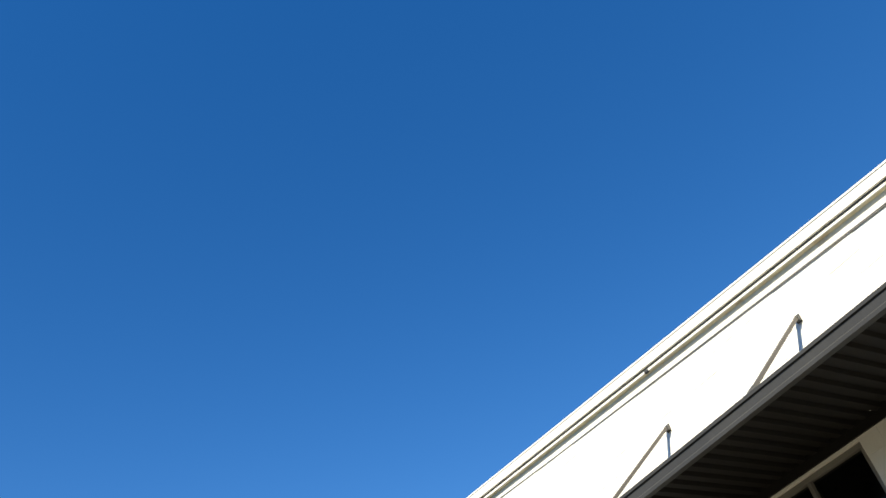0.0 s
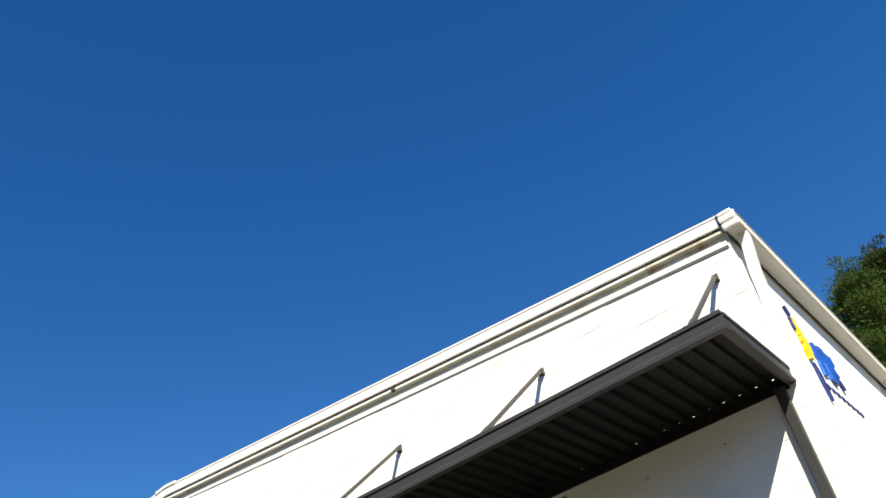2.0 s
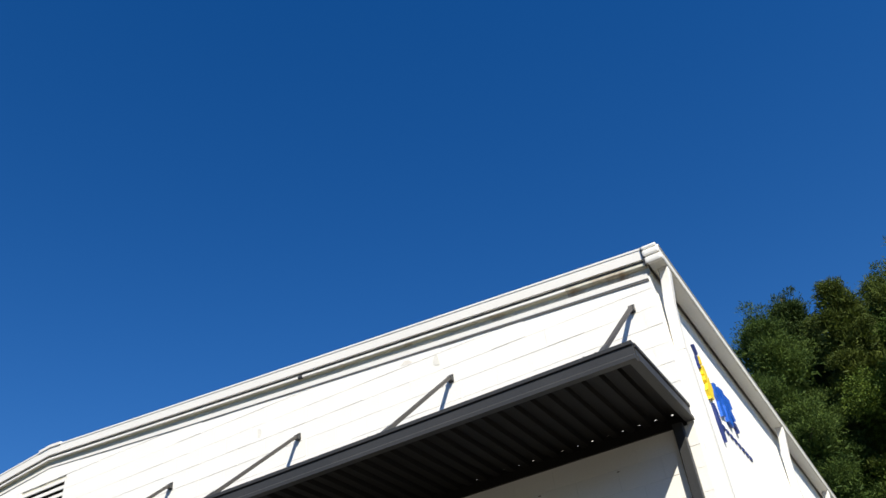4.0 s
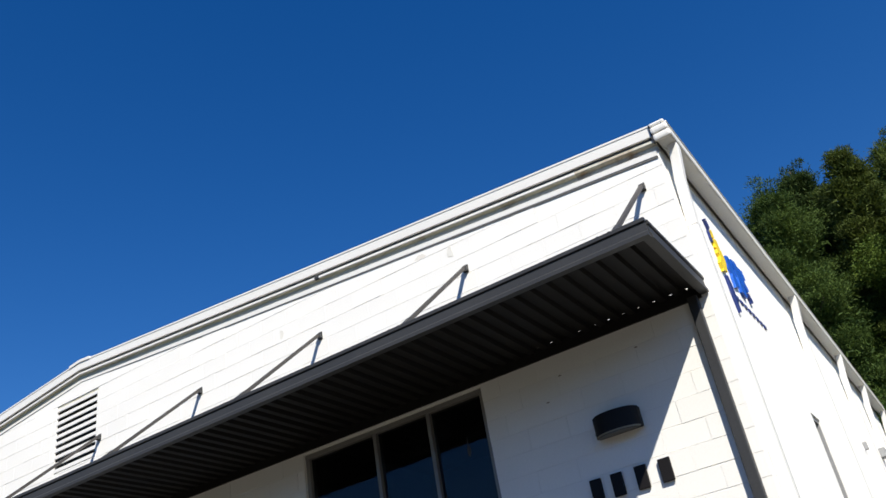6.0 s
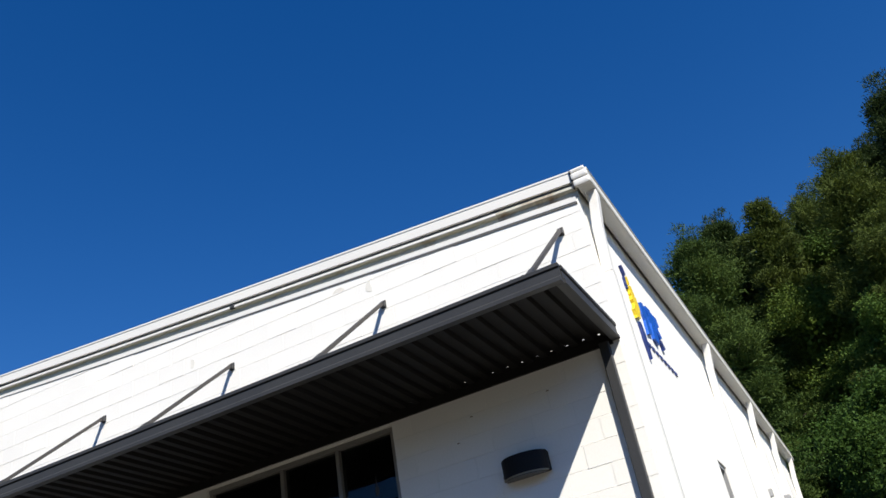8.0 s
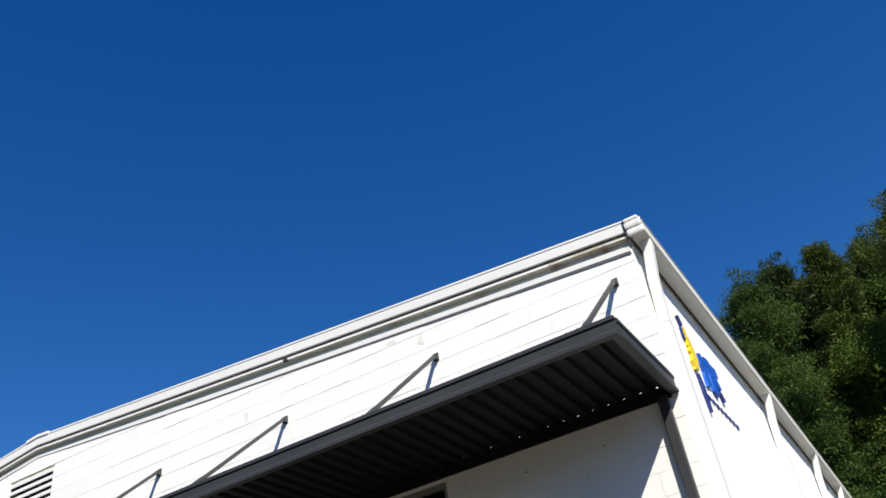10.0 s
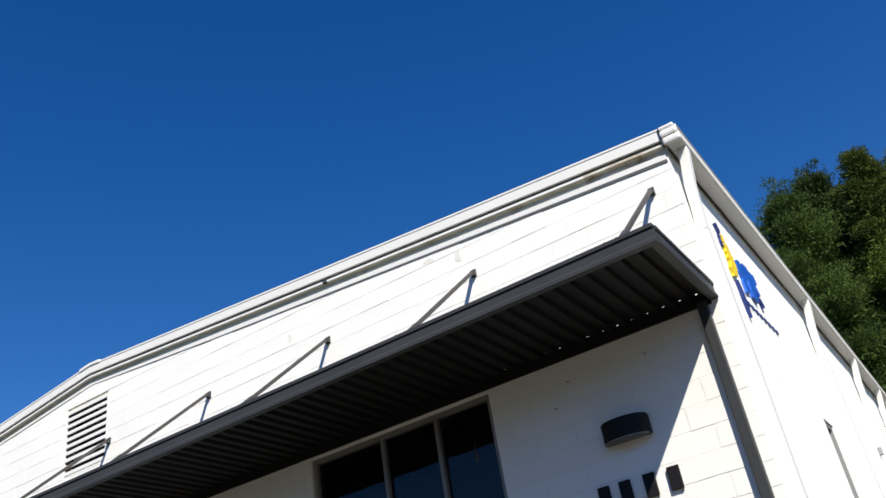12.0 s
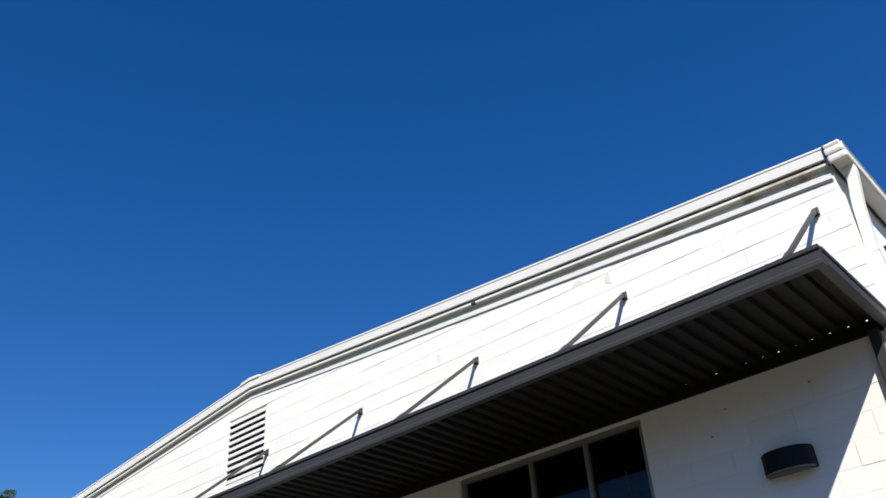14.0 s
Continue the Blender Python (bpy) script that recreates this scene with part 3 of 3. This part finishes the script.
# ---- marks on the front wall ----
for x, z, w, h in ((-4.92, 0.30, 0.035, 0.085), (-2.45, 0.34, 0.045, 0.10), (-2.83, 0.445, 0.085, 0.040), (-6.9, -0.05, 0.05, 0.03)):
    pts = [(w * math.cos(a) * (0.8 + 0.3 * math.sin(3 * a + x)), h * math.sin(a) * (0.85 + 0.2 * math.cos(2 * a + z))) for a in (2 * math.pi * i / 14 for i in range(14))]
    bm = bmesh.new()
    fa, fb = [[bm.verts.new((x + a, y, H + z + b)) for a, b in pts] for y in (-0.0025, 0.003)]
    bm.faces.new(fa)
    bm.faces.new(fb[::-1])
    for i in range(14):
        bm.faces.new((fa[i], fa[(i + 1) % 14], fb[(i + 1) % 14], fb[i]))
    part("filler_patch", bm, PATCH, wall_front, "dull grey filler patch")
for x, z in ((-0.764, -1.447), (-1.548, -1.444), (-1.726, -1.654)):
    bm = tube(bmesh.new(), [(x, -0.012, H + z), (x, 0.01, H + z)], [0.005, 0.006], 7)
    box(bm, x - 0.016, x + 0.013, -0.004, 0.002, H + z - 0.003, H + z + 0.003)
    part("anchor_stub", bm, RUST, wall_front, "rusty cut-off anchor in the wall")

# ---- side wall things ----
side_window = empty("window_2", (0, SIDE_WIN[0], SIDE_WIN[2]))
tagged(side_window, "recessed window with grey frame in the side wall", "window", kind="structure")
sw, sh = SIDE_WIN[1] - SIDE_WIN[0], SIDE_WIN[3] - SIDE_WIN[2]
part("jamb", boxed(-0.075, -0.018, sw - 0.05, sw - 0.002, 0.002, sh - 0.002), GREY, side_window)
part("jamb", boxed(-0.075, -0.018, 0.002, 0.05, 0.002, sh - 0.002), GREY, side_window)
part("head", boxed(-0.075, -0.018, 0.05, sw - 0.05, sh - 0.05, sh - 0.002), GREY, side_window)
part("sill", boxed(-0.075, 0.02, 0.05, sw - 0.05, 0.002, 0.05), GREY, side_window)
part("pane", boxed(-0.065, -0.059, 0.05, sw - 0.05, 0.05, sh - 0.05), GLASS, side_window)
# flat near-black board stands in for the unlit room
part("backing", boxed(-0.203, -0.196, 0.0, sw, 0.0, sh), DARK, side_window, "flat near-black board in place of a dim room")

box_lamp = empty("side_lamp", (0, 10.3, H - 1.05))
tagged(box_lamp, "small dark grey box lamp on the side wall", "lamp")
part("housing", boxed(0.001, 0.11, -0.11, 0.11, 0, 0.17, bevel=0.012), GREY, box_lamp)
part("lens", boxed(0.02, 0.10, -0.09, 0.09, -0.012, 0.001), LENS, box_lamp)
bm = boxed(0.001, 0.06, -0.04, 0.04, 0, 0.12, bevel=0.008)
ob = finish(bm, "junction_box", GREY)
ob.location = (0, 7.9, H - 1.30)
tagged(ob, "small grey junction box on the side wall", "junction box")

logo = empty("wall_sign", (0.0, 1.0, H))
tagged(logo, "raised yellow and blue painted sign shapes on white wall", "sign")


def shape(mat, pts, name, t=0.03):
    """A raised flat shape; pts in metres along the wall and up."""
    bm = bmesh.new()
    a, b = [[bm.verts.new((x, y, z)) for y, z in pts] for x in (0.001, t)]
    k = len(pts)
    for i in range(k):
        bm.faces.new((a[i], a[(i + 1) % k], b[(i + 1) % k], b[i]))
    bm.faces.new(a)
    bm.faces.new(b[::-1])
    return part(name, bm, mat, logo)


def ragged(mat, pts, name, t=0.03, rough=0.012):
    """A shape whose sides are stepped a little, as cut by hand."""
    out = []
    for (ay, az), (by, bz) in zip(pts, pts[1:] + pts[:1]):
        for f in (0.0, 0.35, 0.7):
            out.append((ay + (by - ay) * f + (random.uniform(-rough, rough) if f else 0), az + (bz - az) * f + (random.uniform(-rough, rough) if f else 0)))
    return shape(mat, out, name, t)


ragged(NAVY, [(0.00, 0.00), (0.07, 0.03), (0.13, -0.05), (0.06, -0.10)], "navy_tip")
ragged(NAVY, [(0.02, -0.13), (0.06, -0.12), (0.07, -0.24), (0.03, -0.26)], "navy_tip", 0.025)
ragged(YELLOW, [(0.09, -0.10), (0.16, -0.08), (0.18, -0.16), (0.10, -0.19)], "yellow_shape")
ragged(YELLOW, [(0.08, -0.21), (0.22, -0.17), (0.26, -0.26), (0.15, -0.34), (0.07, -0.31)], "yellow_shape")
ragged(YELLOW, [(0.06, -0.345), (0.27, -0.28), (0.30, -0.40), (0.19, -0.57), (0.03, -0.61), (0.00, -0.52), (0.08, -0.44)], "yellow_shape", 0.034)
ragged(BLUE, [(0.42, -0.28), (0.58, -0.23), (0.64, -0.34), (0.56, -0.44), (0.62, -0.60), (0.40, -0.67), (0.46, -0.48)], "blue_shape")
ragged(BLUE, [(0.66, -0.23), (0.86, -0.21), (0.89, -0.34), (0.80, -0.42), (0.88, -0.55), (0.82, -0.66), (0.65, -0.64), (0.71, -0.43)], "blue_shape", 0.036)
ragged(BLUE, [(0.92, -0.22), (1.16, -0.20), (1.18, -0.31), (1.05, -0.36), (1.14, -0.46), (1.02, -0.52), (0.93, -0.46)], "blue_shape")
ragged(NAVY, [(0.97, -0.545), (1.08, -0.53), (1.14, -0.60), (1.02, -0.655)], "navy_shape")
ragged(NAVY, [(0.08, -0.64), (0.14, -0.62), (0.20, -0.74), (0.18, -1.03), (0.13, -1.05), (0.09, -0.84)], "navy_stroke", rough=0.006)
for i in range(8):
    a = 0.30 + i * 0.155
    shape(NAVY, [(a, -0.79), (a + 0.10, -0.79), (a + 0.10, -0.83), (a, -0.83)], "navy_bar", 0.015)


# ---- trees ----
def crown_mesh(kind, seed, height, spread, leaves, size=1.0):
    """Many small leaves in clumps on limbs, with gaps; returns the crown's mesh data and the limbs."""
    rng = np.random.default_rng(seed)
    clumps, limbs = [], []
    pine = kind == "pine"
    n_limb = 46 if pine else 34
    for i in range(n_limb):
        f = 0.14 + 0.86 * (i + 0.5 * rng.random()) / n_limb
        a = i * 2.4 + rng.normal() * 0.5
        if pine:
            taper = 1.05 - 0.85 * max(f - 0.40, 0) / 0.60
            reach = spread * taper * (0.50 + 0.60 * rng.random()) * min(1, f * 2.4 + 0.3)
            rise = 0.22 * reach
        else:
            reach = spread * math.sin(math.pi * min(0.16 + f * 0.80, 0.98)) ** 0.6 * (0.6 + 0.5 * rng.random())
            rise = 0.45 * reach
        z = height * f * 0.96
        out = np.array([math.cos(a) * reach, math.sin(a) * reach, rise])
        limbs.append(((0, 0, z - rise), (out[0], out[1], z)))
        m = 5 if pine else 7
        for j in range(m):
            g = 0.30 + 0.70 * (j + rng.random()) / m
            c = np.array([0, 0, z - rise]) + out * g + rng.normal(size=3) * 0.13 * reach * np.array([1, 1, 0.6])
            clumps.append((c, spread * ((0.09 if pine else 0.085) + 0.11 * rng.random()), 1.0))
            # shaded twigs further in, coarse and few
            clumps.append((c * np.array([0.5, 0.5, 1.0]) - np.array([0, 0, 0.025 * height]), spread * 0.19, 2.0))
    for j in range(4):
        clumps.append((np.array([0, 0, height * (0.93 + 0.02 * j)]) + rng.normal(size=3) * 0.12, spread * (0.17 - 0.03 * j), 1.0))
    vs = []
    total = sum(r * r / g ** 2.6 for _, r, g in clumps)
    for c, r, grow in clumps:
        per = max(int(leaves * r * r / grow ** 2.6 / total), 10)
        u = rng.normal(size=(per, 3))
        if grow == 1.0:
            up = rng.random(per) < 0.45
            u[up, 2] = np.abs(u[up, 2])
        u /= np.linalg.norm(u, axis=1)[:, None]
        lump = 1 + 0.28 * np.sin(u[:, 0] * 5 + c[0] * 3) * np.cos(u[:, 1] * 5 + c[1] * 3)
        pos = c + u * (r * lump * rng.random(per) ** 0.30 * (1 + 0.10 * rng.normal(size=per)))[:, None] * np.array([1.3, 1.3, 0.62 if pine else 0.85])
        d1 = 0.8 * rng.normal(size=(per, 3)) + u * (1.0 if pine else 0.4)
        d1[:, 2] += 0.6 if pine else -0.2
        d1 /= np.linalg.norm(d1, axis=1)[:, None]
        d2 = np.cross(d1, rng.normal(size=(per, 3)))
        d2 /= np.linalg.norm(d2, axis=1)[:, None]
        ln = grow * size * (0.108 if pine else 0.082) * (0.6 + 0.7 * rng.random(per))[:, None]
        wd = ln * (0.33 if pine else 0.80)
        q = np.stack([pos - d2 * wd * 0.5, pos + d1 * ln, pos + d2 * wd * 0.5], 1)
        vs.append(q.reshape(-1, 3))
    co = np.concatenate(vs)
    me = bpy.data.meshes.new("crown")
    me.from_pydata(co.tolist(), [], np.arange(len(co)).reshape(-1, 3).tolist())
    me.materials.append(PINE if kind == "pine" else LEAF)
    return me, limbs


def tree(kind, seed, height, spread, leaves, label, size=1.0):
    me, limbs = crown_mesh(kind, seed, height, spread, leaves, size)
    t = empty("pine_tree" if kind == "pine" else "broadleaf_tree")
    c = new("crown", me)
    c.parent = t
    bm = bmesh.new()
    r = 0.018 * height
    k = 7
    tube(bm, [(0.1 * math.sin(i * 1.3 + seed), 0.1 * math.cos(i * 1.7 + seed), height * 0.97 * i / k) for i in range(k + 1)], [r * (1 - 0.9 * i / k) for i in range(k + 1)], 9)
    for a, b in limbs:
        b = Vector(a).lerp(Vector(b), 0.72)
        mid = (Vector(a) + Vector(b)) / 2 + Vector((0, 0, -0.12))
        tube(bm, [a, mid, b], [r * 0.28, r * 0.18, r * 0.05], 5)
    part("trunk", bm, BARK, t)
    return tagged(t, label, "tree", "trees round the yard")


EYE = Vector((1.4, -7.2, 1.6))


def stand(az, el, dist):
    """A foot on the ground and a height, from a bearing, a rise and a distance."""
    a = radians(az)
    return EYE.x + dist * math.sin(a), EYE.y + dist * math.cos(a), EYE.z + dist * math.tan(radians(el))


kinds = [
    (tree("pine", 3, 18.0, 3.2, 180000, "tall dark green pine with a ragged crown"), 18.0),
    (tree("pine", 8, 18.0, 2.6, 150000, "slender dark green pine with a spiky top"), 18.0),
    (tree("broad", 5, 9.0, 3.4, 90000, "bushy broadleaf tree with bright green leaves"), 9.0),
    (tree("broad", 11, 15.0, 3.3, 125000, "tall broadleaf tree with dense dark foliage"), 15.0),
    (tree("broad", 21, 14.0, 4.6, 14000, "full green tree added out of view to block low sky", 3.0), 14.0),
]
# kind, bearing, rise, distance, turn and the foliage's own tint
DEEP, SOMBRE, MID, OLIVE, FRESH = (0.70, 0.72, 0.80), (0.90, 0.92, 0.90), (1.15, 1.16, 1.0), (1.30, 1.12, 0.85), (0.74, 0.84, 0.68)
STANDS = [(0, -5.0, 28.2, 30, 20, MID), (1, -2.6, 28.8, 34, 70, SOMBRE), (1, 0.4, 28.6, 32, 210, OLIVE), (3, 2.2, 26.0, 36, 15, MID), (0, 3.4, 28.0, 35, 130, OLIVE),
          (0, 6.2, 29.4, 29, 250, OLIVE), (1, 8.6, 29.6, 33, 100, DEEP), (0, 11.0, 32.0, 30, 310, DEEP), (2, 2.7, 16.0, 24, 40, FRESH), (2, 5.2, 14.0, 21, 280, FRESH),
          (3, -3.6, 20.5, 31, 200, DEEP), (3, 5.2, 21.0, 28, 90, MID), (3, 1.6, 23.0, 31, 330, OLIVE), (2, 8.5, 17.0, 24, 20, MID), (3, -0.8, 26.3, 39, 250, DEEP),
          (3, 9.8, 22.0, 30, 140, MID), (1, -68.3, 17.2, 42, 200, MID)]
# unseen trees added behind the eye, to keep low sky light off the wall
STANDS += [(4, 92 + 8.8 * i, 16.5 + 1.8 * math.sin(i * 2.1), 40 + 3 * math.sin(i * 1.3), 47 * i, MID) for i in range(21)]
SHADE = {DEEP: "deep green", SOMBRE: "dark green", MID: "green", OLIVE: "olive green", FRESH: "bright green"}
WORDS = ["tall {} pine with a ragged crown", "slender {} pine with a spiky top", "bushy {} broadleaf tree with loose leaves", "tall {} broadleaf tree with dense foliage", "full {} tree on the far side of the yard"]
used = set()
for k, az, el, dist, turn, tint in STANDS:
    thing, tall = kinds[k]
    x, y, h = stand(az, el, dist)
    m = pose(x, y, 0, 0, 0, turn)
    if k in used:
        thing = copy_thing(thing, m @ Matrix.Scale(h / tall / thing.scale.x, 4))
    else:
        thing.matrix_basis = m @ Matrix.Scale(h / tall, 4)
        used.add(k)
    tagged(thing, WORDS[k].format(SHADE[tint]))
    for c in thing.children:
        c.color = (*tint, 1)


# ---- blocks of the walls ----
BW, BH = 0.4064, 0.2032
_cache = {}


def block_mesh(key, pts, depth_axis):
    """A block face with eased edges; pts: outline (along, up), counter-clockwise."""
    if key in _cache:
        return _cache[key]
    c = sum((Vector(p) for p in pts), Vector((0, 0))) / len(pts)
    e = 0.0010 if depth_axis == "y" else 0.0004
    lev = []
    for d, s in ((0.05, 0.0), (0.0018, 0.0), (0.0, e)):
        row = []
        for p in pts:
            q = Vector(p)
            w = c - q
            q = q + Vector((math.copysign(min(s * 0.25, abs(w.x)), w.x), math.copysign(min(s, abs(w.y)), w.y)))
            row.append((q.x, d, q.y) if depth_axis == "y" else (-d, q.x, q.y))
        lev.append(row)
    k = len(pts)
    co = [p for row in lev for p in row]
    fs = []
    for a in (0, 1):
        for i in range(k):
            j = (i + 1) % k
            f = (a * k + i, a * k + j, (a + 1) * k + j, (a + 1) * k + i)
            fs.append(f)
    fs.append(tuple(range(2 * k, 3 * k)))
    me = bpy.data.meshes.new("block")
    me.from_pydata(co, [], fs)
    bm = bmesh.new()
    bm.from_mesh(me)
    bmesh.ops.recalc_face_normals(bm, faces=bm.faces)
    bm.to_mesh(me)
    bm.free()
    me.materials.append(BLOCK)
    _cache[key] = me
    return me


def cut(rect, hole):
    """What is left of a rectangle (a0, a1, b0, b1) round a hole."""
    a0, a1, b0, b1 = rect
    h0, h1, g0, g1 = hole
    if h0 >= a1 or h1 <= a0 or g0 >= b1 or g1 <= b0:
        return [rect]
    out = []
    if a0 < h0:
        out.append((a0, h0, b0, b1))
    if a1 > h1:
        out.append((h1, a1, b0, b1))
    m0, m1 = max(a0, h0), min(a1, h1)
    if b0 < g0:
        out.append((m0, m1, b0, g0))
    if b1 > g1:
        out.append((m0, m1, g1, b1))
    return out


# how far the paint has filled the joints round a block: left, right, below, above
GAPS = [(0.5, 0.5, 0.9, 0.6), (0.06, 0.6, 0.9, 0.4), (0.04, 0.3, 0.6, 0.3), (0.03, 0.03, 0.5, 0.3), (0.4, 0.03, 0.15, 0.05), (0.03, 0.3, 0.7, 0.5), (0.05, 0.03, 0.04, 0.05), (0.4, 0.05, 0.1, 0.4), (0.03, 0.03, 0.1, 0.04), (0.02, 0.04, 0.3, 0.1)]


def lay(wall, joint, axis, a_lo, a_hi, joint_at, z_hi, holes, near):
    """Running bond: near pieces are objects, the rest one mesh."""
    singles, rest_v, rest_f = [], [], []
    first = -int(H / BH) - 1
    for r in range(first, 8):
        z0, z1 = H + r * BH, H + (r + 1) * BH
        if z1 < 0.1:
            continue
        z0 = max(z0, 0.0)
        off = joint_at + (BW / 2 if r % 2 else 0)
        k0 = math.floor((a_lo - off) / BW) - 1
        k1 = math.ceil((a_hi - off) / BW) + 1
        for k in range(k0, k1):
            rect = (max(off + k * BW, a_lo), min(off + (k + 1) * BW, a_hi), z0, z1)
            if rect[1] - rect[0] < 0.03:
                continue
            pieces = [rect]
            for h in holes:
                pieces = [q for p in pieces for q in cut(p, h)]
            for a0, a1, b0, b1 in pieces:
                lim0, lim1 = z_hi(a0), z_hi(a1)
                gl, gr, gb, gt = (joint * f for f in random.choice(GAPS))
                a0, a1 = a0 + (gl if a0 > a_lo + 0.001 else 0), a1 - (gr if a1 < a_hi - 0.001 else 0)
                b0, b1 = b0 + gb, b1 - gt
                if a1 - a0 < 0.02 or b1 - b0 < 0.02 or min(lim0, lim1) - b0 < 0.02:
                    continue
                ca, cb = (a0 + a1) / 2, (b0 + b1) / 2
                t0, t1 = min(b1, lim0), min(b1, lim1)
                pts = [(a0 - ca, b0 - cb), (a1 - ca, b0 - cb), (a1 - ca, t1 - cb), (a0 - ca, t0 - cb)]
                key = (axis, *(round(v, 3) for p in pts for v in p))
                singles.append((near(ca, cb), ca, cb, key, pts))
    singles.sort(key=lambda s: s[0])
    for d, ca, cb, key, pts in singles[:300]:
        ob = new("block", block_mesh(key, pts, axis))
        ob.parent = wall
        ob.location = (ca, random.uniform(-0.0022, 0.0014), cb) if axis == "y" else (random.uniform(0.0002, 0.0010), ca, cb)
    for d, ca, cb, key, pts in singles[300:]:
        me = block_mesh(key, pts, axis)
        base = len(rest_v)
        wob = random.uniform(-0.0018, 0.0012) if axis == "y" else random.uniform(-0.001, -0.0002)
        for v in me.vertices:
            rest_v.append((v.co.x + ca, v.co.y + wob, v.co.z + cb) if axis == "y" else (v.co.x - wob, v.co.y + ca, v.co.z + cb))
        for p in me.polygons:
            rest_f.append([base + i for i in p.vertices])
    me = bpy.data.meshes.new("block_field")
    me.from_pydata(rest_v, [], rest_f)
    me.materials.append(BLOCK)
    ob = new("block_field", me)
    ob.parent = wall
    tagged(ob, kind="stuff")


lay(wall_front, 0.0046, "y", LEFT, -0.0004, -0.366, lambda x: roof_z(x) - 0.25, [WIN, VENT], lambda x, z: abs(x + 2.6) / 3.2 + abs(z - H + 0.6) / 1.5)
lay(wall_side, 0.0004, "x", 0.0022, DEPTH, 0.2, lambda y: H + 0.49, [SIDE_WIN], lambda y, z: y / 5.0 + abs(z - H + 1.2) / 1.6)
